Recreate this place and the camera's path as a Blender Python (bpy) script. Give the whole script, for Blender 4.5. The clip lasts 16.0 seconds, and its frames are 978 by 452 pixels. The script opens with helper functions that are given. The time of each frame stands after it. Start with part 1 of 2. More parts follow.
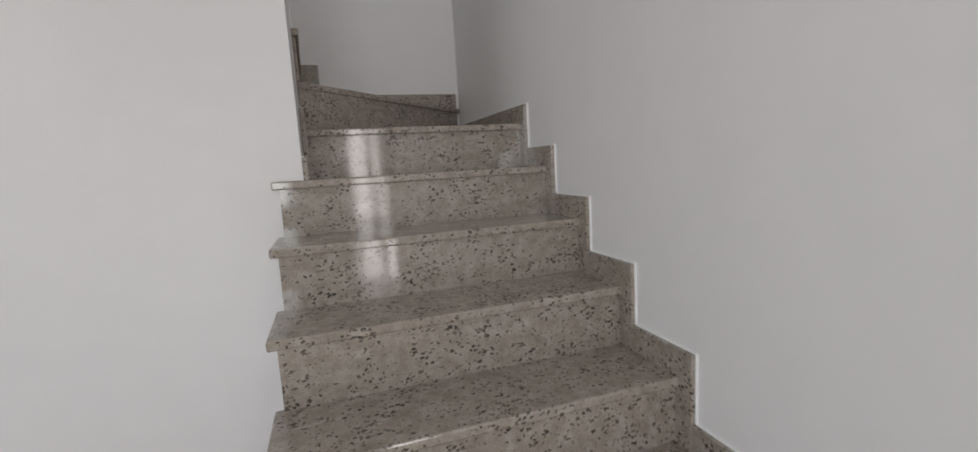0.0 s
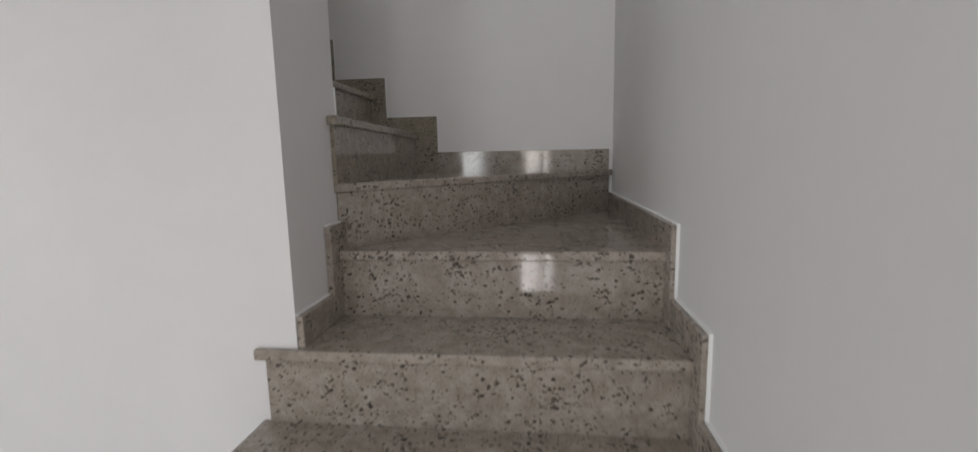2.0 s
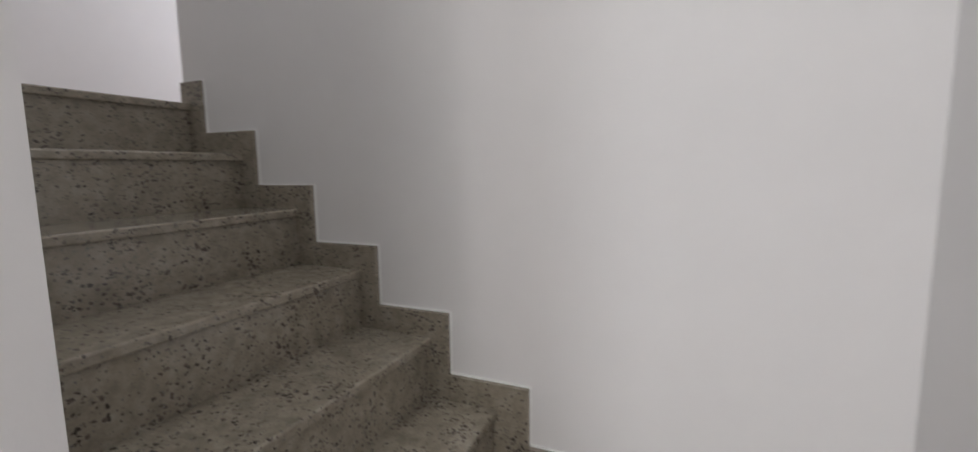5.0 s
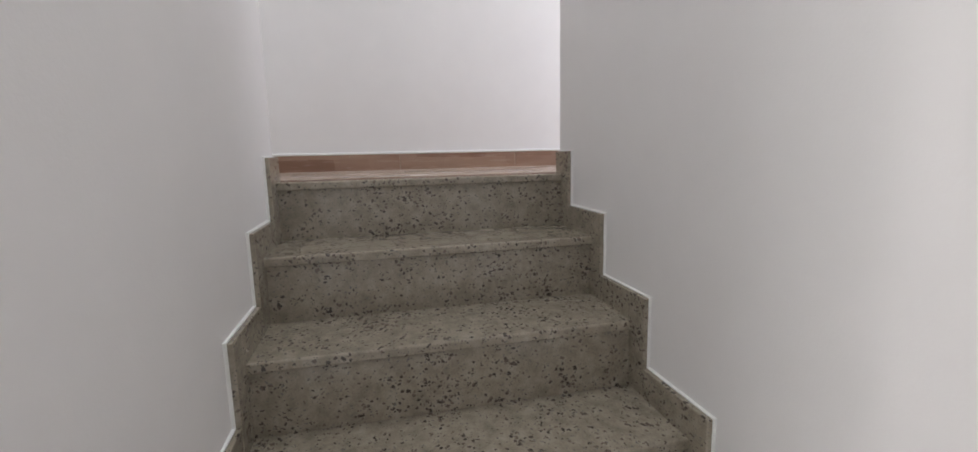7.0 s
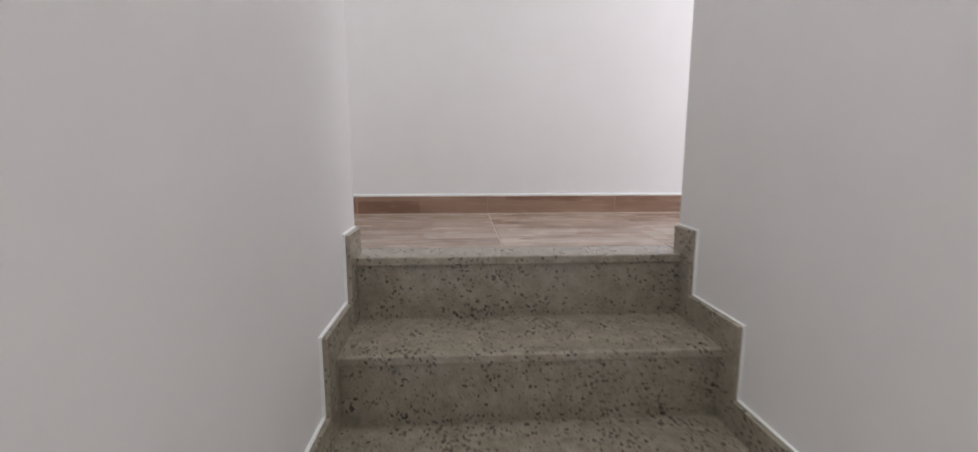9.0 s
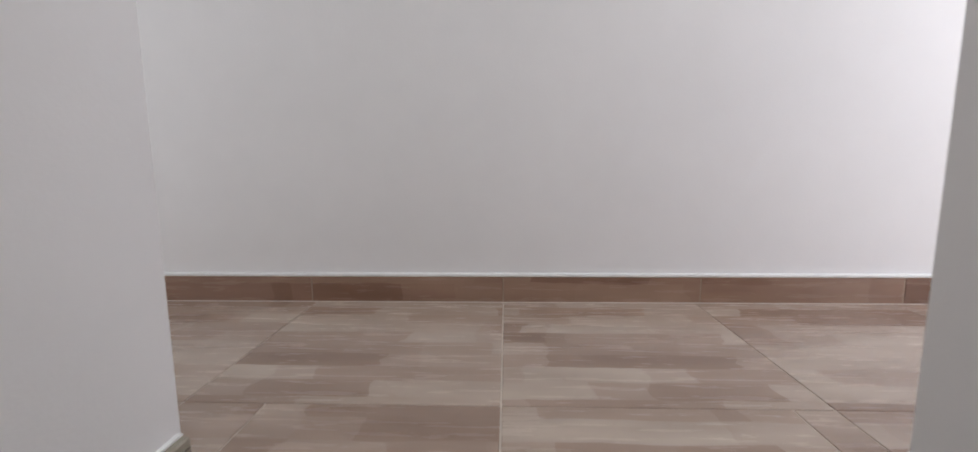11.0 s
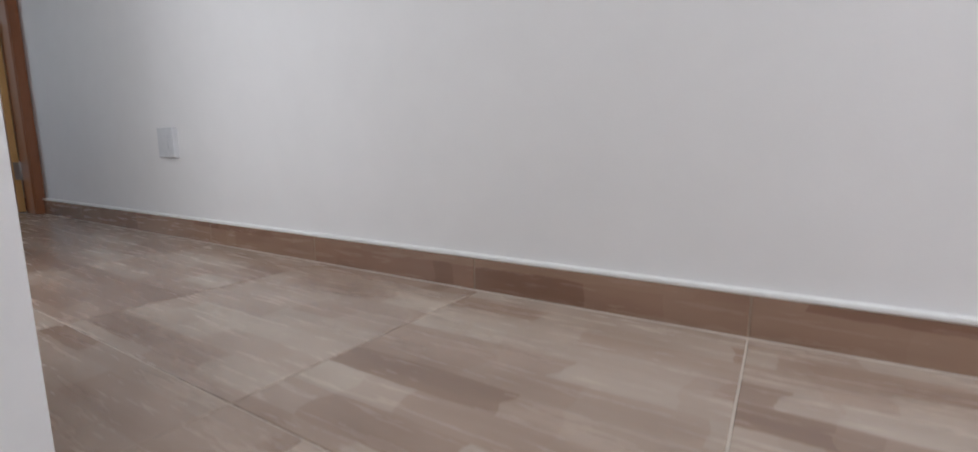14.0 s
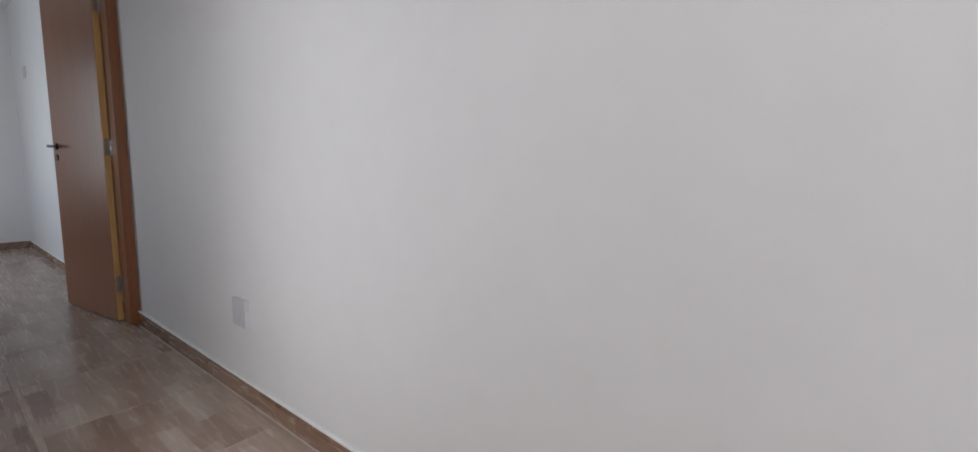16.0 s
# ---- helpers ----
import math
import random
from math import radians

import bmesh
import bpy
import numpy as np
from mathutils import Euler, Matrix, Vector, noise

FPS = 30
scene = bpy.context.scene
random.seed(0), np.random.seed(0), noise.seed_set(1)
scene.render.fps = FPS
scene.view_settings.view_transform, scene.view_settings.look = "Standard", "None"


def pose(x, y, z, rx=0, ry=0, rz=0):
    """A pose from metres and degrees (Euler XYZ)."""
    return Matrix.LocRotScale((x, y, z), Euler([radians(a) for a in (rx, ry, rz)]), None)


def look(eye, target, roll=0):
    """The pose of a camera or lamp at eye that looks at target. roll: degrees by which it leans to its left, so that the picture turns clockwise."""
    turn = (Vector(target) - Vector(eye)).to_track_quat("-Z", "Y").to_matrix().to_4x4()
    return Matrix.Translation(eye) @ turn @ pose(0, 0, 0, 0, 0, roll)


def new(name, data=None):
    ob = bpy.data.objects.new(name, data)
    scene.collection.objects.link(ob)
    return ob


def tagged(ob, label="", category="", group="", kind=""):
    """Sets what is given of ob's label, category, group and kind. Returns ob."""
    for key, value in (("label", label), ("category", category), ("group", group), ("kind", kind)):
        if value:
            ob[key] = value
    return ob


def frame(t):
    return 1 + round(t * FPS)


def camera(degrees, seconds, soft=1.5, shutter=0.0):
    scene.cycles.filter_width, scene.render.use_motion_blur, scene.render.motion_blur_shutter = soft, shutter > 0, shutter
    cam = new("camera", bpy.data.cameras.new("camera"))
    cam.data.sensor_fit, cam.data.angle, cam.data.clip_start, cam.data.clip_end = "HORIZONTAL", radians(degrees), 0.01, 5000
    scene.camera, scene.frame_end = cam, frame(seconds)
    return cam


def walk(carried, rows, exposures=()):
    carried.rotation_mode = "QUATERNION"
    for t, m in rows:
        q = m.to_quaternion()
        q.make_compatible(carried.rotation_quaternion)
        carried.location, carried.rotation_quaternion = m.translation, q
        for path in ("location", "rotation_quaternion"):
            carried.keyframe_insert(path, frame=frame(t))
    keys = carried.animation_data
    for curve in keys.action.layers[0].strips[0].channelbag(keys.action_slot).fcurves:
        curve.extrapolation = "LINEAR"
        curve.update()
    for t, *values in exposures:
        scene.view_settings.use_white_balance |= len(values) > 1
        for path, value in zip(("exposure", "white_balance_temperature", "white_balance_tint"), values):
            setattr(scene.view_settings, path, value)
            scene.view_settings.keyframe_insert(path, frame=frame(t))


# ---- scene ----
cam = camera(92.2, 16.0, soft=1.5, shutter=0.4)
# seconds, x, y, z, yaw, pitch, roll
PATH = [
    (0.0, 0.078, -1.637, 1.284, -18.80, -7.69, 3.21),
    (0.5, 0.309, -1.532, 1.321, -9.78, -7.94, 2.57),
    (1.0, 0.505, -1.329, 1.431, -3.88, -8.14, 1.90),
    (1.5, 0.552, -1.131, 1.540, 3.11, -8.25, 1.56),
    (2.0, 0.551, -0.953, 1.683, 6.01, -8.31, 1.11),
    (2.5, 0.587, -0.770, 1.819, 7.12, -8.31, 0.54),
    (3.0, 0.532, -0.587, 1.912, 7.98, -8.07, 0.31),
    (3.2, 0.506, -0.505, 1.968, 7.74, -7.53, 0.36),
    (5.3, 0.461, 0.198, 2.500, 33.67, -6.72, 0.90),
    (5.5, 0.436, 0.252, 2.527, 43.10, -6.73, 1.09),
    (6.0, 0.387, 0.366, 2.727, 57.98, -8.60, 1.65),
    (6.5, 0.355, 0.504, 2.774, 65.68, -8.63, 1.02),
    (7.0, 0.350, 0.614, 2.773, 76.52, -8.77, 1.24),
    (7.5, 0.324, 0.640, 2.637, 78.25, -8.58, 0.47),
    (8.0, 0.307, 0.636, 2.773, 79.94, -9.10, 0.27),
    (8.5, 0.281, 0.602, 2.951, 82.20, -9.23, 0.42),
    (9.0, 0.105, 0.606, 2.986, 86.50, -8.95, -0.05),
    (9.5, -0.144, 0.716, 3.094, 89.46, -8.49, 0.28),
    (9.7, -0.235, 0.751, 3.128, 90.00, -8.60, 0.35),
    (11.8, -0.890, 0.744, 3.139, 95.79, -6.59, 0.10),
    (12.0, -0.951, 0.759, 3.110, 97.99, -6.82, 0.18),
    (12.5, -1.063, 0.779, 3.033, 105.32, -7.67, 0.43),
    (13.0, -1.112, 0.786, 2.951, 112.43, -7.34, -0.04),
    (13.5, -1.144, 0.769, 2.910, 117.67, -7.37, -0.35),
    (14.0, -1.136, 0.764, 3.036, 121.66, -8.69, 0.14),
    (14.5, -1.138, 0.796, 3.183, 124.05, -7.39, -0.51),
    (15.0, -1.160, 0.762, 3.334, 125.73, -7.02, -0.61),
    (15.5, -1.195, 0.731, 3.530, 127.68, -6.88, -0.54),
    (16.0, -1.270, 0.687, 3.685, 129.56, -6.70, -0.51),
]
walk(cam, [(t, pose(x, y, z, 90 + pi, ro, ya)) for t, x, y, z, ya, pi, ro in PATH],
     exposures=[(0.0, 0.14, 6500, 10), (1.0, 0.16, 6500, 10), (2.0, 0.18, 6500, 10), (3.0, 0.42, 6500, 10), (5.3, 1.02, 6500, 10), (6.5, 1.38, 6500, 10),
                (7.5, 1.54, 6500, 9.5), (9.0, 1.47, 6550, 10.5), (9.5, 1.47, 6550, 10.5), (11.8, 1.12, 6450, 9.5), (12.5, 1.26, 6400, 9), (13.5, 1.5, 6350, 8.5),
                (14.5, 1.4, 6300, 8.5), (15.5, 1.3, 6400, 8.5), (16.0, 1.26, 6450, 9)])

# ---- world and light ----
world = bpy.data.worlds.new("sky")
scene.world = world
world.use_nodes = True
wn = world.node_tree
sky = wn.nodes.new("ShaderNodeTexSky")
sky.sky_type = "NISHITA"
sky.sun_disc = False
sky.sun_elevation, sky.sun_rotation = radians(40), radians(200)
wn.links.new(sky.outputs[0], wn.nodes["Background"].inputs[0])
wn.nodes["Background"].inputs[1].default_value = 0.1


def daylight(name, m, w, h, watts, colour):
    """An area lamp that stands in an opening, for the sky's light or added fill."""
    d = bpy.data.lights.new(name, "AREA")
    d.shape, d.size, d.size_y, d.energy, d.color = "RECTANGLE", w, h, watts, colour
    ob = new(name, d)
    ob.matrix_world = m
    return ob


COOL, WARM = (0.90, 0.96, 1.0), (1.0, 0.95, 0.95)
daylight("daylight_glass_door", look((0.52, -4.02, 1.05), (0.52, 0, 1.05)), 0.42, 2.0, 17, WARM)
daylight("daylight_back_window", look((-0.75, -4.02, 1.5), (-0.75, 0, 1.5)), 0.8, 1.1, 19, COOL)
# unseen side window, added to brighten the lower room
daylight("fill_side_opening", look((-3.18, -1.7, 1.5), (0, -1.7, 1.5)), 1.8, 1.3, 16, COOL)
# dim fill at the hall's end; no window is known there
daylight("fill_hall_end", look((-1.64, 2.98, 4.1), (-1.64, 0, 3.7)), 0.7, 1.3, 4.2, (0.98, 0.96, 0.98))
# added lamp that lights the room past the door; its window is assumed
daylight("fill_far_room", look((-0.02, -5.2, 4.1), (-2, -5.2, 4.1)), 1.3, 1.2, 8, (0.82, 0.91, 1.0))
# made-up opening above the stair foot, added to light the back wall
daylight("fill_stairwell", look((0.45, -1.28, 4.3), (0.45, 1.2, 3.4)), 0.6, 1.0, 8.2, (0.98, 0.99, 0.965))
# assumed skylight, added and placed to brighten the upper flight
daylight("fill_above_stairs", look((-0.75, 0.78, 5.52), (-0.75, 0.781, 3)), 0.7, 0.7, 5.0, (0.96, 1.0, 0.98))
# fill from an invented doorway, to brighten the hall wall opposite
daylight("fill_hall_inner", look((-1.13, -0.8, 3.75), (-2, -0.8, 3.75)), 0.78, 2.0, 3.0, (0.95, 0.97, 1.0))
# second invented doorway, added to light the hall past the stairs
daylight("fill_hall_far", look((-1.115, 2.5, 3.75), (-2, 2.5, 3.75)), 0.78, 2.0, 4.4, (1.0, 0.96, 0.98))

# ---- materials ----


def shader(name, rough=0.5):
    m = bpy.data.materials.new(name)
    m.use_nodes = True
    n = m.node_tree
    b = n.nodes["Principled BSDF"]
    b.inputs["Roughness"].default_value = rough
    return m, n, b


def node(n, kind, **vals):
    a = n.nodes.new(kind)
    for k, v in vals.items():
        a.inputs[k].default_value = v
    return a


def coords(n, scale=(1, 1, 1), turn=(0, 0, 0)):
    tc = n.nodes.new("ShaderNodeNewGeometry")
    mp = n.nodes.new("ShaderNodeMapping")
    mp.inputs["Scale"].default_value = scale
    mp.inputs["Rotation"].default_value = turn
    n.links.new(tc.outputs["Position"], mp.inputs["Vector"])
    return mp.outputs[0]


def noise_tex(n, vec, scale, detail=3.0, rough=0.55):
    a = node(n, "ShaderNodeTexNoise", Scale=scale, Detail=detail, Roughness=rough)
    n.links.new(vec, a.inputs["Vector"])
    return a.outputs["Fac"]


def ramp(n, fac, stops):
    r = n.nodes.new("ShaderNodeValToRGB")
    e = r.color_ramp.elements
    while len(e) < len(stops):
        e.new(0.5)
    for el, (p, c) in zip(e, stops):
        el.position = p
        el.color = (*c, 1) if len(c) == 3 else c
    n.links.new(fac, r.inputs[0])
    return r.outputs[0]


def mix(n, fac, a, b, mode="MIX"):
    m = n.nodes.new("ShaderNodeMix")
    m.data_type, m.blend_type = "RGBA", mode
    for sock, val in ((m.inputs[0], fac), (m.inputs[6], a), (m.inputs[7], b)):
        if hasattr(val, "links"):
            n.links.new(val, sock)
        elif isinstance(val, (int, float)):
            sock.default_value = val
        else:
            sock.default_value = (*val, 1)
    return m.outputs[2]


def bump(n, b, height, strength, dist):
    a = node(n, "ShaderNodeBump", Strength=strength, Distance=dist)
    n.links.new(height, a.inputs["Height"])
    n.links.new(a.outputs[0], b.inputs["Normal"])


def plaster(name, tone):
    m, n, b = shader(name, 0.62)
    big = noise_tex(n, coords(n, (1, 1, 0.6)), 1.3, 2)
    mid = noise_tex(n, coords(n), 9, 4)
    lo, hi = tuple(c * 0.955 for c in tone), tuple(min(1, c * 1.02) for c in tone)
    c1 = ramp(n, big, [(0.3, lo), (0.7, hi)])
    c2 = mix(n, 0.25, c1, ramp(n, mid, [(0.35, lo), (0.65, hi)]))
    n.links.new(c2, b.inputs["Base Color"])
    bump(n, b, noise_tex(n, coords(n), 160, 3), 0.12, 0.002)
    return m


def granite(name, tone, sparse):
    """Polished granite slab; sparse lowers the number of dark flecks."""
    m, n, b = shader(name, 0.1)
    # pale feldspar ground with grey-brown clouds
    ground = ramp(n, noise_tex(n, coords(n), 26, 5, 0.65),
                  [(0.3, (0.265, 0.228, 0.19)), (0.5, (0.355, 0.31, 0.265)), (0.72, (0.45, 0.405, 0.355))])
    fine = ramp(n, noise_tex(n, coords(n), 190, 2), [(0.32, (0.62, 0.6, 0.57)), (0.55, (1, 1, 1))])
    col = mix(n, 0.3, ground, fine, "MULTIPLY")
    col = mix(n, 1.0, col, tone, "MULTIPLY")
    # dark mica flecks, drawn out along a slant, gathered in drifts
    v1 = coords(n, (0.88, 1.0, 1.1), (0.25, 0.45, 0.35))
    bend = node(n, "ShaderNodeTexNoise", Scale=95.0, Detail=2.0)
    n.links.new(v1, bend.inputs["Vector"])
    warp = n.nodes.new("ShaderNodeVectorMath")
    warp.operation = "MULTIPLY_ADD"
    n.links.new(bend.outputs["Color"], warp.inputs[0])
    warp.inputs[1].default_value = (0.022, 0.014, 0.014)
    n.links.new(v1, warp.inputs[2])
    cell = node(n, "ShaderNodeTexVoronoi", Scale=92.0)
    n.links.new(warp.outputs[0], cell.inputs["Vector"])

    def fma(x, k, y):
        a = n.nodes.new("ShaderNodeMath")
        a.operation = "MULTIPLY_ADD"
        n.links.new(x, a.inputs[0])
        a.inputs[1].default_value = k
        n.links.new(y, a.inputs[2])
        return a.outputs[0]

    pick = n.nodes.new("ShaderNodeSeparateColor")
    n.links.new(cell.outputs["Color"], pick.inputs[0])
    size = fma(pick.outputs[0], 0.5, cell.outputs["Distance"])
    size = fma(noise_tex(n, coords(n), 260, 2), 0.3, size)
    size = fma(noise_tex(n, coords(n), 13, 2), -0.95, size)
    edge = 0.26 - 2 * sparse
    mask = ramp(n, fma(noise_tex(n, coords(n), 4, 1), -0.2, size), [(max(0.0, edge - 0.265), (1, 1, 1)), (max(0.03, edge - 0.195), (0, 0, 0))])
    tint = ramp(n, noise_tex(n, coords(n), 60, 1), [(0.4, (0.065, 0.054, 0.046)), (0.65, (0.17, 0.134, 0.108))])
    col = mix(n, mask, col, tint)
    # small grey grains
    grain = ramp(n, noise_tex(n, coords(n, (0.8, 0.8, 1.2)), 150, 1.5), [(0.66, (0, 0, 0)), (0.71, (1, 1, 1))])
    col = mix(n, grain, col, (0.16, 0.15, 0.14))
    n.links.new(col, b.inputs["Base Color"])
    rr = ramp(n, noise_tex(n, coords(n), 7, 4), [(0.3, (0.05, 0.05, 0.05)), (0.75, (0.12, 0.12, 0.12))])
    n.links.new(rr, b.inputs["Roughness"])
    b.inputs["IOR"].default_value = 1.58
    bump(n, b, noise_tex(n, coords(n), 30, 2), 0.03, 0.002)
    return m


def wood_tile(name, gain):
    """Glazed tile printed with short wooden strips that run along y."""
    m, n, b = shader(name, 0.22)
    info = n.nodes.new("ShaderNodeObjectInfo")
    geo = n.nodes.new("ShaderNodeNewGeometry")
    sep = n.nodes.new("ShaderNodeSeparateXYZ")
    n.links.new(geo.outputs["Position"], sep.inputs[0])
    off = node(n, "ShaderNodeMath")
    off.operation = "MULTIPLY_ADD"
    n.links.new(info.outputs["Random"], off.inputs[0])
    off.inputs[1].default_value = 7.0
    n.links.new(sep.outputs["Y"], off.inputs[2])
    comb = n.nodes.new("ShaderNodeCombineXYZ")
    xz = node(n, "ShaderNodeMath")
    n.links.new(sep.outputs["X"], xz.inputs[0])
    n.links.new(sep.outputs["Z"], xz.inputs[1])
    n.links.new(off.outputs[0], comb.inputs[0])
    n.links.new(xz.outputs[0], comb.inputs[1])
    br = n.nodes.new("ShaderNodeTexBrick")
    br.offset, br.offset_frequency, br.squash = 0.37, 2, 1.0
    for k, v in (("Scale", 1.0), ("Mortar Size", 0.0), ("Brick Width", 0.36), ("Row Height", 0.068), ("Bias", 0.0)):
        br.inputs[k].default_value = v
    br.inputs["Color1"].default_value = (0, 0, 0, 1)
    br.inputs["Color2"].default_value = (1, 1, 1, 1)
    wob = node(n, "ShaderNodeTexNoise", Scale=7.0, Detail=2.0)
    n.links.new(comb.outputs[0], wob.inputs["Vector"])
    vm = n.nodes.new("ShaderNodeVectorMath")
    vm.operation = "MULTIPLY_ADD"
    n.links.new(wob.outputs["Color"], vm.inputs[0])
    vm.inputs[1].default_value = (0.13, 0.02, 0)
    n.links.new(comb.outputs[0], vm.inputs[2])
    n.links.new(vm.outputs[0], br.inputs["Vector"])
    br2 = n.nodes.new("ShaderNodeTexBrick")
    br2.offset, br2.offset_frequency, br2.squash, br2.squash_frequency = 0.6, 3, 0.6, 2
    for k, v in (("Scale", 1.0), ("Mortar Size", 0.0), ("Brick Width", 0.5), ("Row Height", 0.136), ("Bias", 0.0)):
        br2.inputs[k].default_value = v
    br2.inputs["Color1"].default_value = (0, 0, 0, 1)
    br2.inputs["Color2"].default_value = (1, 1, 1, 1)
    n.links.new(vm.outputs[0], br2.inputs["Vector"])
    g = [tuple(c * k for c, k in zip(t, gain)) for t in ((0.272, 0.176, 0.132), (0.37, 0.26, 0.204), (0.43, 0.322, 0.26), (0.49, 0.388, 0.32))]
    col = ramp(n, mix(n, 0.35, br.outputs["Color"], br2.outputs["Color"]), [(0.12, g[0]), (0.4, g[1]), (0.6, g[2]), (0.88, g[3])])
    mp = n.nodes.new("ShaderNodeMapping")
    mp.inputs["Scale"].default_value = (3.2, 34, 1)
    n.links.new(comb.outputs[0], mp.inputs[0])
    gr = noise_tex(n, mp.outputs[0], 1.6, 6, 0.65)
    col = mix(n, 0.06, col, ramp(n, gr, [(0.25, (0.62, 0.58, 0.55)), (0.6, (1.04, 1.03, 1.02))]), "MULTIPLY")
    mp2 = n.nodes.new("ShaderNodeMapping")
    mp2.inputs["Scale"].default_value = (2.2, 9, 1)
    n.links.new(comb.outputs[0], mp2.inputs[0])
    cl = noise_tex(n, mp2.outputs[0], 1.3, 3)
    col = mix(n, 0.5, col, ramp(n, cl, [(0.3, (0.66, 0.6, 0.56)), (0.62, (1.08, 1.08, 1.08))]), "MULTIPLY")
    n.links.new(col, b.inputs["Base Color"])
    rr = ramp(n, gr, [(0.3, (0.24, 0.24, 0.24)), (0.7, (0.29, 0.29, 0.29))])
    n.links.new(rr, b.inputs["Roughness"])
    bump(n, b, gr, 0.008, 0.001)
    return m


def timber(name, dark, pale, rough=0.38):
    m, n, b = shader(name, rough)
    g1 = noise_tex(n, coords(n, (26, 26, 1.1)), 1.5, 6, 0.6)
    g2 = noise_tex(n, coords(n, (3, 3, 0.5)), 1.2, 2)
    c = ramp(n, g1, [(0.3, dark), (0.7, pale)])
    c = mix(n, 0.5, c, ramp(n, g2, [(0.3, (0.8, 0.78, 0.76)), (0.7, (1, 1, 1))]), "MULTIPLY")
    n.links.new(c, b.inputs["Base Color"])
    bump(n, b, g1, 0.06, 0.001)
    return m


def plain(name, colour, rough, metal=0.0):
    m, n, b = shader(name, rough)
    b.inputs["Metallic"].default_value = metal
    f = noise_tex(n, coords(n), 35, 3)
    n.links.new(ramp(n, f, [(0.3, tuple(c * 0.92 for c in colour)), (0.7, colour)]), b.inputs["Base Color"])
    return m


WALL = plaster("white_wall_paint", (0.80, 0.78, 0.78))
CEIL = plaster("white_ceiling_paint", (0.82, 0.82, 0.81))
GRANITE = granite("polished_speckled_granite", (0.97, 0.96, 0.96), 0.0)
# upper flight: sparser slab, with its shade also toned into the base colour
GRANITE_SPARSE_SHADED = granite("polished_sparse_shade_toned_granite", (0.86, 0.86, 0.80), 0.063)
TILE = wood_tile("wood_look_tile", (1.04, 1.09, 1.1))
TILE_DARK = wood_tile("wood_look_baseboard_tile", (0.70, 0.58, 0.51))
GROUT = plain("pale_grout", (0.64, 0.56, 0.49), 0.8)
GROUT_BROWN = plain("brown_grout", (0.33, 0.24, 0.18), 0.8)
CAULK = plain("white_sealant", (0.9, 0.9, 0.89), 0.5)
LEAF = timber("red_brown_door_veneer", (0.27, 0.097, 0.038), (0.33, 0.122, 0.049), 0.3)
EDGE = timber("raw_pine_door_edge", (0.66, 0.38, 0.14), (0.76, 0.48, 0.2), 0.5)
STEEL = plain("brushed_steel", (0.5, 0.5, 0.49), 0.35, 1.0)
DARKMETAL = plain("dark_bronze_metal", (0.05, 0.045, 0.04), 0.35, 1.0)
PLASTIC_GREY = plain("grey_plastic", (0.6, 0.6, 0.62), 0.4)
ALU = plain("white_window_frame", (0.75, 0.75, 0.75), 0.35)

# ---- mesh helpers ----


def slab(bm, x0, x1, y0, y1, z0, z1, bev=0.0, seg=1):
    """A box from corner to corner, its edges rounded by bev."""
    r = bmesh.ops.create_cube(bm, size=1.0, matrix=Matrix.Translation(((x0 + x1) / 2, (y0 + y1) / 2, (z0 + z1) / 2))
                              @ Matrix.Diagonal((x1 - x0, y1 - y0, z1 - z0, 1)))
    if bev:
        edges = {e for v in r["verts"] for e in v.link_edges}
        bmesh.ops.bevel(bm, geom=list(edges), offset=bev, segments=seg, profile=0.5, affect="EDGES")
    return bm


def prism(bm, outline, axis, a, b, bev=0.0, seg=2):
    """An outline of points, drawn out along axis from a to b."""
    def at(p, d):
        return {"x": (d, p[0], p[1]), "y": (p[0], d, p[1]), "z": (p[0], p[1], d)}[axis]
    lo, hi = [bm.verts.new(at(p, a)) for p in outline], [bm.verts.new(at(p, b)) for p in outline]
    k = len(outline)
    faces = [bm.faces.new(lo), bm.faces.new(hi)] + [bm.faces.new((lo[i], lo[(i + 1) % k], hi[(i + 1) % k], hi[i])) for i in range(k)]
    bmesh.ops.recalc_face_normals(bm, faces=faces)
    if bev:
        edges = {e for f in faces for e in f.edges}
        bmesh.ops.bevel(bm, geom=list(edges), offset=bev, segments=seg, profile=0.5, affect="EDGES")
    return bm


def rod(bm, p, q, r, seg=14):
    p, q = Vector(p), Vector(q)
    m = Matrix.Translation((p + q) / 2) @ (q - p).to_track_quat("Z", "Y").to_matrix().to_4x4()
    bmesh.ops.create_cone(bm, cap_ends=True, segments=seg, radius1=r, radius2=r, depth=(q - p).length, matrix=m)
    return bm


def part(name, bm, material, parent=None, label=""):
    me = bpy.data.meshes.new(name)
    bm.to_mesh(me)
    bm.free()
    me.materials.append(material)
    ob = new(name, me)
    if parent:
        ob.parent = parent
    if label:
        ob["label"] = label
    return ob


def setting(name, boxes, material, label, category):
    bm = bmesh.new()
    for b in boxes:
        slab(bm, *b)
    return tagged(part(name, bm, material), label, category, kind="structure")


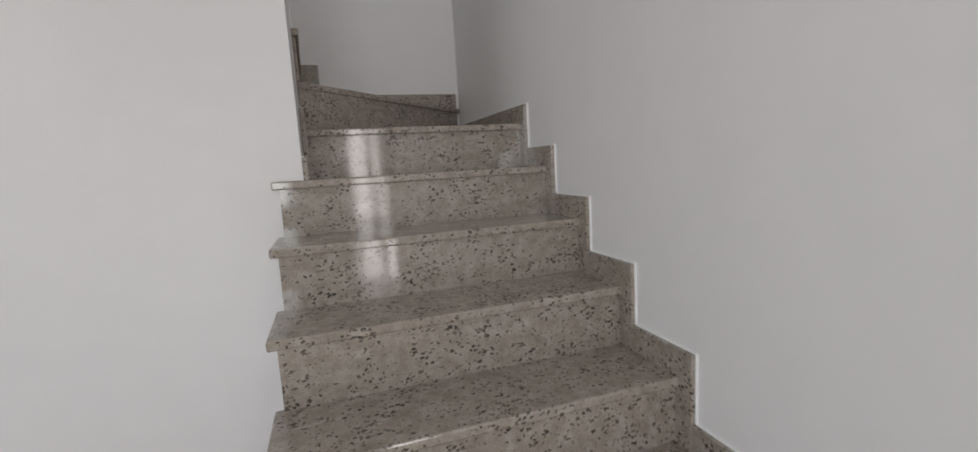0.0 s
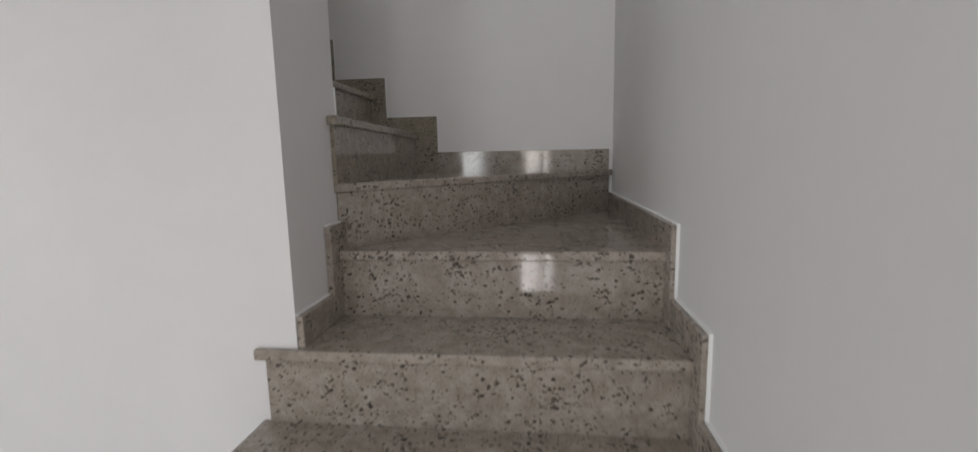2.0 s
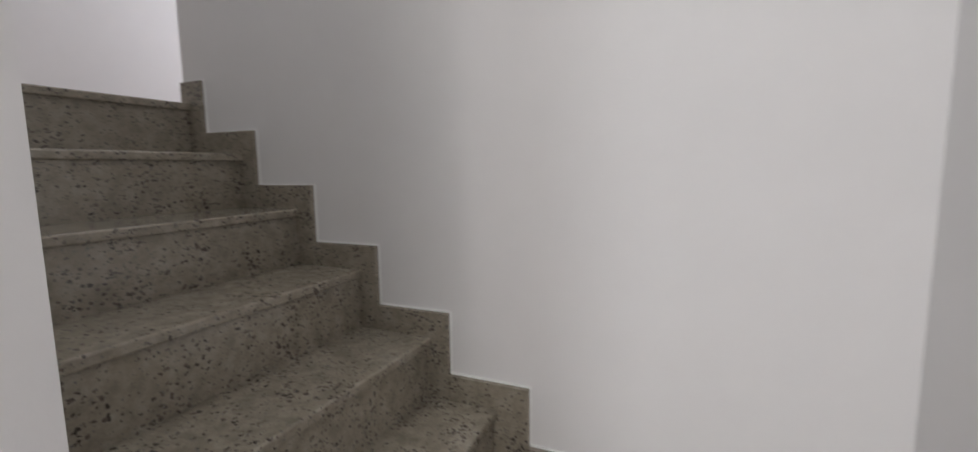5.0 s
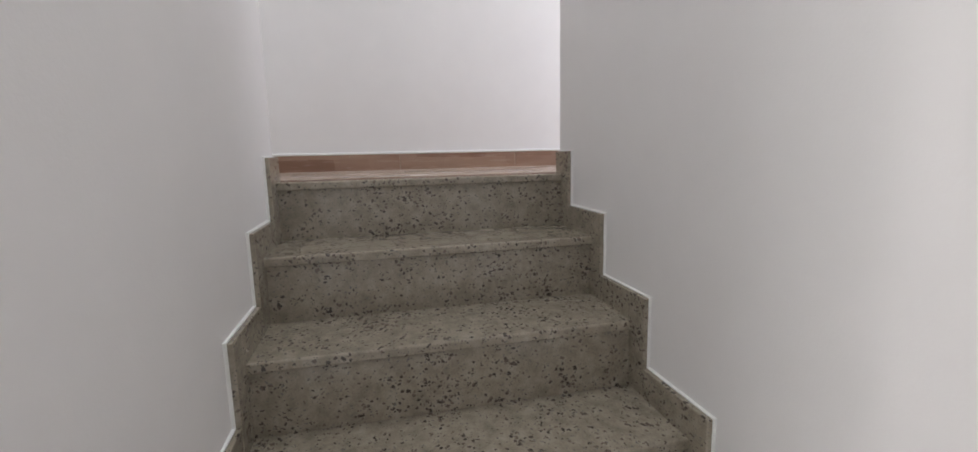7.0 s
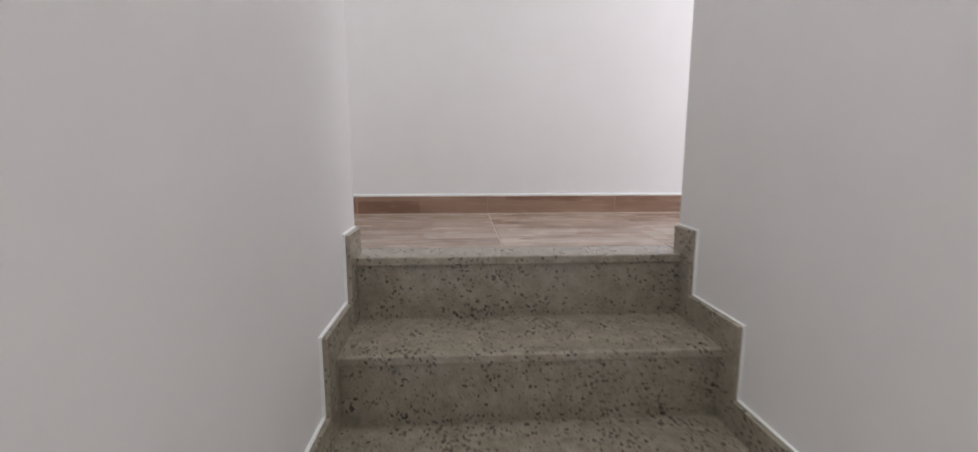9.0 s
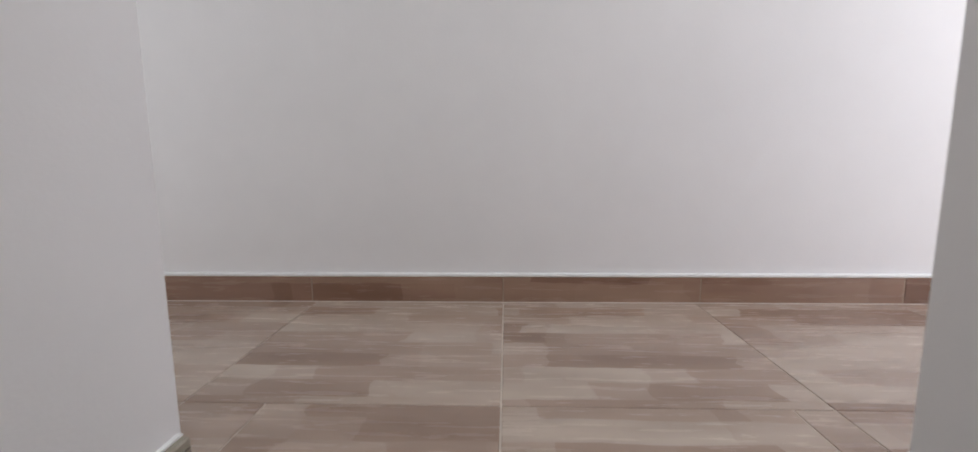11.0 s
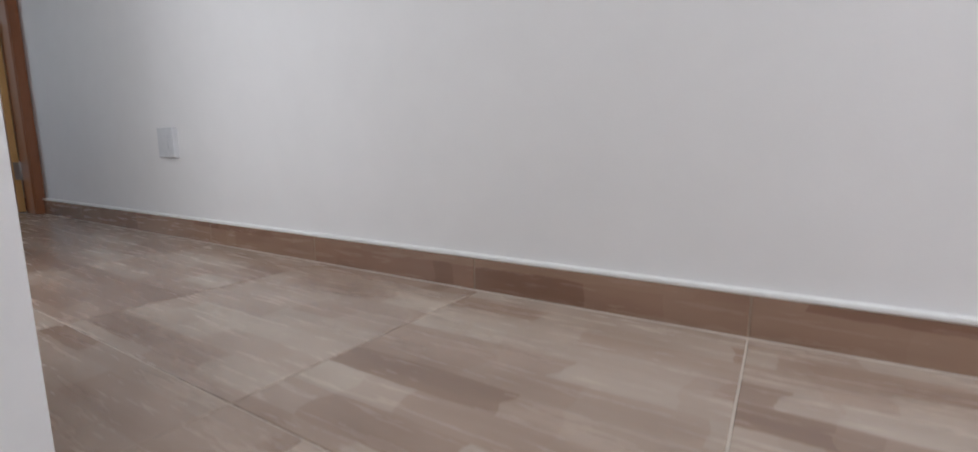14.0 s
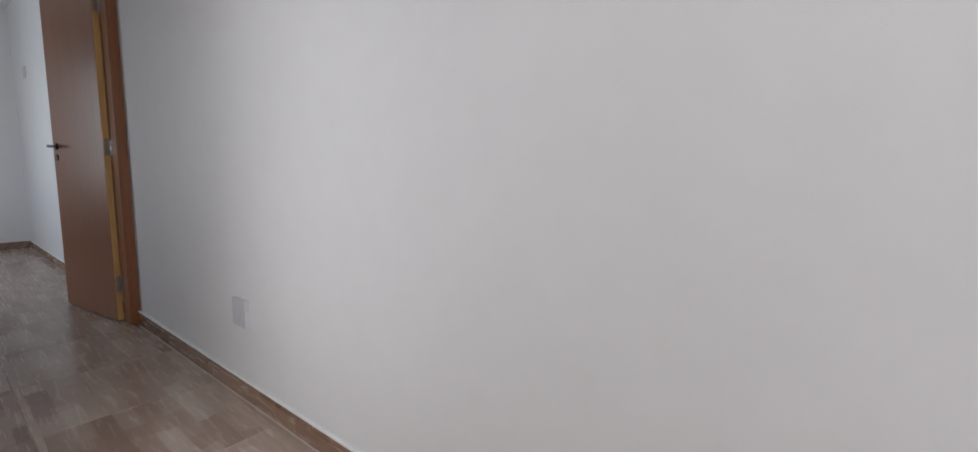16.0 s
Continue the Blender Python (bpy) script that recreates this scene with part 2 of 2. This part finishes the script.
# ---- plan ----
H = 0.18                    # rise
G1, G2 = 0.238, 0.239       # goings of the lower and the upper flight
W = 0.882                   # right wall of the lower flight
YB, YN, YF = 1.25, 0.304, 0.02   # back wall, far and near face of the dividing wall
X10 = 0.025                 # nosing of the first straight tread of the upper flight
TOP = 15
ZL = TOP * H                # landing
XL = X10 - (TOP - 10) * G2  # landing nosing
XEND, XEN = -1.228, -1.243                # ends of the two stair walls at the hall
XH = -2.101                 # hall wall opposite the stairs
YD = -2.853                  # doorway at the hall's end
ZC = ZL + 2.8
GS = 0.132                  # granite strip at the landing
HS, SK = 0.075, 0.018       # granite skirting above the tread, its thickness
YR, YE = -7.3, 3.0          # ends of the far room and of the hall
YBACK, XSIDE = -4.0, -3.2

# ---- structure ----
white = "smooth white painted plaster wall"
setting("wall_right", [(W, W + 0.15, YBACK - 0.15, YB + 0.15, 0, ZC)], WALL, white + " beside the lower flight of stairs", "wall")
setting("wall_back", [(XEND, W, YB, YB + 0.15, 0, ZC)], WALL, white + " behind the turn of the stairs", "wall")
setting("wall_between_flights", [(XEN, 0, YF, YN, 0, ZC)], WALL, white + " between the two flights of stairs", "wall")
setting("wall_lower_room", [(XSIDE, XEN, YF, YF + 0.15, 0, 2.55)], WALL, white + " of the lower room", "wall")
# the opening is added for the side fill lamp
setting("wall_side", [(XSIDE - 0.15, XSIDE, YBACK - 0.15, -2.6, 0, 2.55), (XSIDE - 0.15, XSIDE, -0.8, YF + 0.15, 0, 2.55),
                      (XSIDE - 0.15, XSIDE, -2.6, -0.8, 0, 0.85), (XSIDE - 0.15, XSIDE, -2.6, -0.8, 2.15, 2.55)], WALL,
        white + " with an added window opening", "wall")
setting("wall_entrance", [(XSIDE, -1.15, YBACK - 0.15, YBACK, 0, 2.55), (-0.35, 0.31, YBACK - 0.15, YBACK, 0, 2.55),
                          (0.73, W, YBACK - 0.15, YBACK, 0, 2.55), (-1.15, -0.35, YBACK - 0.15, YBACK, 0, 0.95),
                          (-1.15, -0.35, YBACK - 0.15, YBACK, 2.05, 2.55), (0.31, 0.73, YBACK - 0.15, YBACK, 2.05, 2.55)], WALL,
        white + " with a door and a window opening", "wall")
setting("wall_hall", [(XH - 0.15, XH, YR - 0.15, YE + 0.15, 2.55, ZC)], WALL, white + " along the upper hall", "wall")
# the doorway gap is unseen, added for the inner fill lamp
setting("wall_hall_inner", [(XEN, XEN + 0.12, YD, -1.2, 2.7, ZC), (XEN, XEN + 0.12, -0.4, YF, 2.7, ZC), (XEN, XEN + 0.12, -1.2, -0.4, ZL + 2.1, ZC)], WALL, white + " of the upper hall beside the stairs", "wall")
# out of view; this doorway exists only to let the far fill in
setting("wall_hall_far", [(XEND, XEND + 0.12, YB + 0.15, 2.1, 2.55, ZC), (XEND, XEND + 0.12, 2.9, YE, 2.55, ZC),
                            (XEND, XEND + 0.12, 2.1, 2.9, 2.55, ZL), (XEND, XEND + 0.12, 2.1, 2.9, ZL + 2.1, ZC)], WALL, white + " of the upper hall with an added doorway", "wall")
# unseen end of the hall, its opening added for the fill lamp
setting("wall_hall_end", [(XH, -1.99, YE, YE + 0.15, 2.55, ZC), (-1.29, XEND + 0.12, YE, YE + 0.15, 2.55, ZC),
                          (-1.99, -1.29, YE, YE + 0.15, 2.55, 3.45), (-1.99, -1.29, YE, YE + 0.15, 4.75, ZC)], WALL,
        white + " closing the hall with an added window opening", "wall")
setting("wall_doorway", [(XH, -1.123, YD - 0.14, YD, ZL + 2.14, ZC), (-1.123, 0, YD - 0.14, YD, ZL, ZC)], WALL, white + " above the doorway", "wall")
setting("wall_room_back", [(XH, 0.15, YR - 0.15, YR, 2.55, ZC)], WALL, white + " at the end of the room", "wall")
# unseen wall with an opening made for the room's fill lamp
setting("wall_room_side", [(0, 0.15, YR, -5.9, 2.55, ZC), (0, 0.15, -4.5, YD - 0.14, 2.55, ZC), (0, 0.15, -5.9, -4.5, 2.55, 3.5),
                           (0, 0.15, -5.9, -4.5, 4.7, ZC)], WALL, white + " of the room with an added window opening", "wall")
# out of view; the gap is left for the stairwell fill lamp
setting("wall_stairwell", [(-0.12, 0, -1.42, YF, 2.7, ZC), (0, 0.15, -1.42, -1.3, 2.7, ZC), (0.75, W, -1.42, -1.3, 2.7, ZC),
                           (0.15, 0.75, -1.42, -1.3, 2.7, 3.8), (0.15, 0.75, -1.42, -1.3, 4.8, ZC)], WALL,
        white + " above the foot of the stairs", "wall")
# unseen ceiling; the hole over the stairs is added for the overhead fill
setting("ceiling", [(XH - 0.15, -1.1, YR - 0.15, YE + 0.15, ZC, ZC + 0.1), (-0.4, W + 0.15, YR - 0.15, YE + 0.15, ZC, ZC + 0.1),
                    (-1.1, -0.4, YR - 0.15, 0.43, ZC, ZC + 0.1), (-1.1, -0.4, 1.13, YE + 0.15, ZC, ZC + 0.1)], CEIL, "flat white painted ceiling with an added opening over the stairs", "ceiling")
setting("ceiling_lower", [(XSIDE, XH - 0.15, YBACK, YF, 2.55, 2.69), (XL - GS, 0, YBACK, YF, 2.55, 2.69),
                          (0, W, YBACK, -1.3, 2.55, 2.69)], CEIL, "flat white painted ceiling of the lower room", "ceiling")
setting("floor_lower", [(XSIDE, W, YBACK, YB, -0.1, 0)], GROUT, "pale tiled floor at the foot of the stairs", "floor")
floor_up = setting("floor", [(XH, XL - GS, YBACK, YE, 2.55, ZL - 0.0016), (XH, 0, YR, YBACK, 2.55, ZL - 0.0016)], GROUT,
                   "wood-look ceramic tile floor with pale grout joints", "floor")

# ---- staircase ----
stairs = tagged(new("staircase"), "polished speckled beige granite staircase with winder steps", "staircase")
TH, NOSE = 0.026, 0.013


def nosed(bm, pts, z):
    prism(bm, pts, "z", z - TH, z, 0.005, 2)
    return bm


OV = -0.098
for k in range(1, 8):       # lower flight: treads run past the wall on the open side
    y = (k - 7) * G1
    x0 = OV
    bm = bmesh.new()
    if k < 7:
        nosed(bm, [(x0, y), (W, y), (W, y + G1 + NOSE + 0.012), (x0, y + G1 + NOSE + 0.012)], k * H)
    else:
        nosed(bm, [(x0, y), (W, y), (W, y + G1 + NOSE + 0.012), (0, y + G1 + NOSE + 0.012), (0, YF), (x0, YF)], k * H)
    part("tread", bm, GRANITE, stairs)
    bm = bmesh.new()
    slab(bm, x0 + 0.022, W, y + NOSE, y + NOSE + 0.018, (k - 1) * H, k * H - TH)
    part("riser", bm, GRANITE, stairs)
# winders round the end of the dividing wall
y8 = G1
N9A, N9B = (0.012, 0.262), (W - 0.005, YB - 0.035)
bm = bmesh.new()
nosed(bm, [(0, y8), (W, y8), (W, YB), (W - 0.05, YB), (0.0, YN + 0.012)], 8 * H)
part("tread", bm, GRANITE, stairs)
bm = bmesh.new()
slab(bm, 0, W, y8 + NOSE, y8 + NOSE + 0.018, 7 * H, 8 * H - TH)
part("riser", bm, GRANITE, stairs)
bm = bmesh.new()
nosed(bm, [(-0.016, 0.25), N9B, (W, YB), (X10 - 0.05, YB), (X10 - 0.05, YN + 0.001), (-0.016, YN + 0.001)], 9 * H)
part("tread", bm, GRANITE, stairs)
d9 = (Vector(N9B) - Vector((-0.016, 0.25))).normalized()
n9 = Vector((-d9.y, d9.x))
a9, b9 = Vector((0.004, 0.25)) + n9 * 0.018 + d9 * 0.02, Vector(N9B) + n9 * 0.018
bm = bmesh.new()
prism(bm, [tuple(a9), tuple(b9), tuple(b9 + n9 * 0.018), tuple(a9 + n9 * 0.018)], "z", 8 * H, 9 * H - TH)
part("riser", bm, GRANITE, stairs)
for k in range(10, TOP + 1):   # upper flight
    x = X10 - (k - 10) * G2
    last = k == TOP
    back = XL - GS if last else x - G2 - NOSE - 0.012
    bm = bmesh.new()
    y0 = 0.246 if k == 10 else YN
    if k == 10:
        nosed(bm, [(x, y0), (x - 0.037, YB), (back, YB), (back, YN), (0.0, YN), (0.0, y0)][::-1], k * H)
    else:
        nosed(bm, [(x, YN), (x, YB), (back, YB), (back, YN)][::-1], k * H)
    part("landing_nosing" if last else "tread", bm, GRANITE_SPARSE_SHADED, stairs)
    bm = bmesh.new()
    if k == 10:
        prism(bm, [(x - NOSE, y0 + 0.02), (x - NOSE - 0.018, y0 + 0.02), (x - NOSE - 0.053, YB), (x - NOSE - 0.035, YB)], "z", 9 * H, 10 * H - TH)
    else:
        slab(bm, x - NOSE - 0.018, x - NOSE, YN, YB, (k - 1) * H, k * H - TH)
    part("riser", bm, GRANITE_SPARSE_SHADED, stairs)

# masonry body under the treads
bm = bmesh.new()
side = [((1 - 7) * G1 + 0.045, 0.0)]
for k in range(1, 7):
    side += [((k - 7) * G1 + 0.045, k * H - TH - 0.003), ((k - 6) * G1 + 0.045, k * H - TH - 0.003)]
side += [(YF - 0.002, 6 * H - TH - 0.003), (YF - 0.002, 0.0)]
side[-3] = (YF - 0.002, 6 * H - TH - 0.003)
del side[-2]
prism(bm, side, "x", OV + 0.024, W, 0)
part("masonry_base", bm, WALL, stairs, "white plastered masonry under the steps")

# granite skirting, stepped with the treads
ES, EU = 0.047, 0.055


def skirt(x0, x1, y0, y1, z0, z1, caulk, stone=GRANITE):
    bm = bmesh.new()
    slab(bm, x0, x1, y0, y1, z0, z1, 0.002)
    ob = part("skirting", bm, stone, stairs)
    bm = bmesh.new()
    slab(bm, *caulk)
    part("sealant_bead", bm, CAULK, ob, "thin white sealant line")


C = 0.003
for k in range(1, 9):       # right wall
    y = (k - 7) * G1
    y1 = y + G1 - ES if k < 8 else YB
    skirt(W - SK, W - 0.0005, y - ES, y1, (k - 1) * H, k * H + HS,
          (W - 0.007, W, y - ES - C, y1, k * H + HS, k * H + HS + C))
    bm = bmesh.new()
    slab(bm, W - 0.007, W, y - ES - C, y - ES, (k - 1) * H + (HS if k > 1 else 0), k * H + HS)
    part("sealant_bead", bm, CAULK, stairs, "thin white sealant line")
for k in (7, 8):            # near the end of the dividing wall
    y = (k - 7) * G1
    skirt(0.0005, SK, YF if k == 7 else y - ES, y + G1 - ES if k == 7 else YN, 7 * H, k * H + HS,
          (0, 0.007, (YF if k == 7 else y - ES) , y + G1 - ES if k == 7 else YN, k * H + HS, k * H + HS + C))
# back wall, from the corner up to the hall
skirt(X10 + EU, W - SK, YB - SK, YB - 0.0005, 8 * H, 9 * H + HS + 0.016, (X10 + EU, W, YB - 0.007, YB, 9 * H + HS + 0.016, 9 * H + HS + 0.016 + C))
for k in range(10, TOP + 1):
    x = X10 - (k - 10) * G2 + EU
    x1 = x - G2 if k < TOP else XEND + 0.006
    for ya, yb, yc, yd in ((YB - SK, YB - 0.0005, YB - 0.007, YB), (YN + 0.0005, YN + SK, YN, YN + 0.007)):
        if ya < 1:
            x, x1 = x + 0.015, (x1 + 0.015 if k < TOP else XEN + 0.006)
        if ya < 1 and k == 10:
            x = min(x, -0.001)
        skirt(x1, x, ya, yb, (k - 1) * H, k * H + HS, (x1, x + C, yc, yd, k * H + HS, k * H + HS + C), GRANITE_SPARSE_SHADED)
        bm = bmesh.new()
        slab(bm, x, x + C, yc, yd, (k - 1) * H + HS, k * H + HS)
        part("sealant_bead", bm, CAULK, stairs, "thin white sealant line")

# ---- hall floor tiles and baseboard ----
JY = 0.736                  # one joint across the hall
TW, JT = 0.605, 0.0034      # baseboard tile, joint
TF = 0.588                  # floor tile along the hall
JX = 0.0018                 # narrow joints along the hall
XJ = -1.46                  # joint along the hall


def gap(y):
    """Half a joint: one is grouted wider than the rest."""
    return JT / 2 if abs(y - JY) < 0.01 else 0.0009


def tile(x0, x1, y0, y1):
    if x1 - x0 < 0.02 or y1 - y0 < 0.02:
        return
    bm = bmesh.new()
    slab(bm, x0 + JX / 2, x1 - JX / 2, y0 + gap(y0), y1 - gap(y1), ZL - 0.014, ZL, 0.0012)
    part("tile", bm, TILE, floor_up)


base = tagged(new("baseboard"), "brown wood-look tile baseboard with white sealant line", "baseboard", kind="structure")


def base_tile(x0, x1, y0, y1):
    bm = bmesh.new()
    slab(bm, x0, x1, y0, y1, ZL, ZL + 0.08, 0.0015)
    part("tile", bm, TILE_DARK, base)


ys = [JY + i * TF for i in range(-16, 8)]
for a, b in zip(ys, ys[1:]):
    a, b = max(a, YR), min(b, YE)
    if b - a < 0.01:
        continue
    tile(XH + 0.0165, XJ, a, b)
    if b < YD:
        for i in range(3):
            tile(XJ + i * TW, min(XJ + (i + 1) * TW, 0), a, b)
    else:
        cuts = [a] + [c for c in (YD, YN, YB) if a < c < b] + [b]
        for c, d in zip(cuts, cuts[1:]):
            mid = (c + d) / 2
            tile(XJ, XL - GS if YN < mid < YB else (XEND if mid > YD else 0), c, d)
zs = [JY + i * TW for i in range(-15, 8)]
for a, b in zip(zs, zs[1:]):
    a, b = max(a, YR), min(b, YE)
    if b - a < 0.01:
        continue
    for c, d in ([(a, b)] if not a < YD < b else [(a, YD - 0.16), (YD, b)]):
        if not (YD - 0.14 < (c + d) / 2 < YD) and d - c > 0.01:
            base_tile(XH, XH + 0.011, c + JT / 2, d - JT / 2)
for i in range(4):
    base_tile(XH + 0.011 + i * TW, min(XH + 0.009 + (i + 1) * TW, 0), YR, YR + 0.011)
for ya, yb in ((YD, YE), (YR, YD - 0.16)):
    part('grout', slab(bmesh.new(), XH, XH + 0.0098, ya, yb, ZL, ZL + 0.079), GROUT_BROWN, base, 'brown grout between the tiles')
for ya, yb in ((YD, YE), (YR, YD - 0.16)):
    part("grout_line", slab(bmesh.new(), XH + 0.011, XH + 0.0165, ya, yb, ZL - 0.002, ZL + 0.0012, 0.0008), GROUT, base, "pale grout line along the floor")
bm = bmesh.new()
slab(bm, XH, XH + 0.013, YD, YE, ZL + 0.08, ZL + 0.092, 0.003)
part("sealant_bead", bm, CAULK, base, "thick white sealant line")
bm = bmesh.new()
slab(bm, XH, XH + 0.011, YR, YD - 0.16, ZL + 0.08, ZL + 0.09, 0.003)
part("sealant_bead", bm, CAULK, base, "thick white sealant line")

# ---- door at the hall's end ----
door = tagged(new("door_1"), "open red-brown wooden door in a matching frame", "door", kind="structure")
HX = -2.052                 # inner face of the hinge-side jamb
DH = 2.10


def jamb(x0, x1, z0, z1):
    bm = bmesh.new()
    slab(bm, x0, x1, YD - 0.15, YD - 0.002, z0, z1, 0.003)
    part("jamb", bm, LEAF, door)


jamb(XH + 0.001, HX, ZL, ZL + DH + 0.03)
jamb(-1.235, -1.20, ZL, ZL + DH + 0.03)
jamb(HX, -1.235, ZL + DH, ZL + DH + 0.03)
bm = bmesh.new()
slab(bm, XH + 0.001, HX - 0.004, YD - 0.002, YD + 0.012, ZL, ZL + DH + 0.06, 0.003)
part("casing", bm, LEAF, door)
bm = bmesh.new()
slab(bm, HX - 0.004, XEND, YD - 0.002, YD + 0.012, ZL + DH + 0.005, ZL + DH + 0.06, 0.003)
part("casing", bm, LEAF, door)
swing = pose(HX + 0.001, YD - 0.152, 0, 0, 0, 9.2)     # hinge; the leaf runs towards -y


def hung(name, bm, material, label="", parent=None):
    bm.transform(swing)
    return part(name, bm, material, parent or door, label)


LW = 0.77
leaf = hung("leaf", slab(bmesh.new(), 0, 0.035, -LW, -0.003, ZL + 0.008, ZL + DH - 0.004, 0.002), LEAF, "flush red-brown veneered leaf")
hung("edge_strip", slab(bmesh.new(), 0.001, 0.034, -0.003, 0.0, ZL + 0.008, ZL + DH - 0.004, 0.001), EDGE, "raw pale pine leaf edge", leaf)
for z in (0.245, 1.11, 1.96):
    bm = bmesh.new()
    slab(bm, 0.004, 0.03, -0.0005, 0.0025, ZL + z - 0.05, ZL + z + 0.05)
    slab(bm, -0.016, 0.004, 0.001, 0.004, ZL + z - 0.05, ZL + z + 0.05)
    rod(bm, (0.0, 0.006, ZL + z - 0.052), (0.0, 0.006, ZL + z + 0.052), 0.006)
    hung("hinge", bm, STEEL, "small steel butt hinge")
bm = bmesh.new()
rod(bm, (0.035, -LW + 0.06, ZL + 1.125), (0.043, -LW + 0.06, ZL + 1.125), 0.024, 20)
rod(bm, (0.035, -LW + 0.06, ZL + 1.125), (0.085, -LW + 0.06, ZL + 1.125), 0.009)
rod(bm, (0.08, -LW + 0.07, ZL + 1.125), (0.08, -LW + 0.19, ZL + 1.12), 0.009)
rod(bm, (0.0, -LW + 0.06, ZL + 1.125), (-0.05, -LW + 0.06, ZL + 1.125), 0.009)
rod(bm, (-0.045, -LW + 0.07, ZL + 1.125), (-0.045, -LW + 0.19, ZL + 1.12), 0.009)
hung("handle", bm, DARKMETAL, "dark metal lever handle", leaf)
bm = bmesh.new()
rod(bm, (0.035, -LW + 0.06, ZL + 1.05), (0.040, -LW + 0.06, ZL + 1.05), 0.022, 20)
hung("keyhole_rose", bm, DARKMETAL, "dark round keyhole plate", leaf)

# ---- outlet on the hall wall ----
outlet = tagged(new("wall_outlet"), "grey plastic wall outlet plate above the baseboard", "outlet")
OY, OZ = -1.338, ZL + 0.384
part("plate", slab(bmesh.new(), XH - 0.001, XH + 0.02, OY - 0.062, OY + 0.062, OZ - 0.059, OZ + 0.059, 0.004, 2), PLASTIC_GREY, outlet)
part("module", slab(bmesh.new(), XH + 0.0195, XH + 0.0215, OY - 0.024, OY + 0.024, OZ - 0.034, OZ + 0.034, 0.002), PLASTIC_GREY, outlet)
high = tagged(new("wall_plate"), "small grey blank plate high on the room wall", "wall plate")
part("plate", slab(bmesh.new(), XH - 0.001, XH + 0.012, -6.48, -6.34, ZL + 1.92, ZL + 2.04, 0.004, 2), PLASTIC_GREY, high)

# ---- window frames in the openings ----


def window(name, boxes):
    ob = tagged(new(name), "plain white framed window out of view", "window", kind="structure")
    for b in boxes:
        part("window_frame", slab(bmesh.new(), *b, 0.003), ALU, ob)


window("window_1", [(-1.15, -0.35, -4.09, -4.05, 0.95, 1.0), (-1.15, -0.35, -4.09, -4.05, 2.0, 2.05), (-1.15, -1.1, -4.09, -4.05, 1.0, 2.0),
                    (-0.4, -0.35, -4.09, -4.05, 1.0, 2.0)])
# frame of the added, unseen side window
window("window_side_added", [(-3.29, -3.25, -2.6, -0.8, 0.85, 0.9), (-3.29, -3.25, -2.6, -0.8, 2.1, 2.15), (-3.29, -3.25, -1.73, -1.67, 0.9, 2.1)])
# frame in the made-up opening at the hall's end
window("window_hall_added", [(-1.99, -1.29, 3.05, 3.09, 3.45, 3.5), (-1.99, -1.29, 3.05, 3.09, 4.7, 4.75)])
glazed = tagged(new("door_2"), "white framed glazed entrance door", "door", kind="structure")
for b in [(0.31, 0.34, -4.0, -3.96, 0.02, 2.04), (0.70, 0.73, -4.0, -3.96, 0.02, 2.04), (0.54, 0.61, -4.0, -3.96, 0.1, 1.96),
          (0.34, 0.70, -4.0, -3.96, 0.02, 0.1), (0.34, 0.70, -4.0, -3.96, 1.96, 2.04), (0.34, 0.54, -3.995, -3.965, 0.55, 0.7), (0.61, 0.70, -3.995, -3.965, 0.55, 0.7)]:
    part("door_frame", slab(bmesh.new(), *b, 0.003), ALU, glazed)
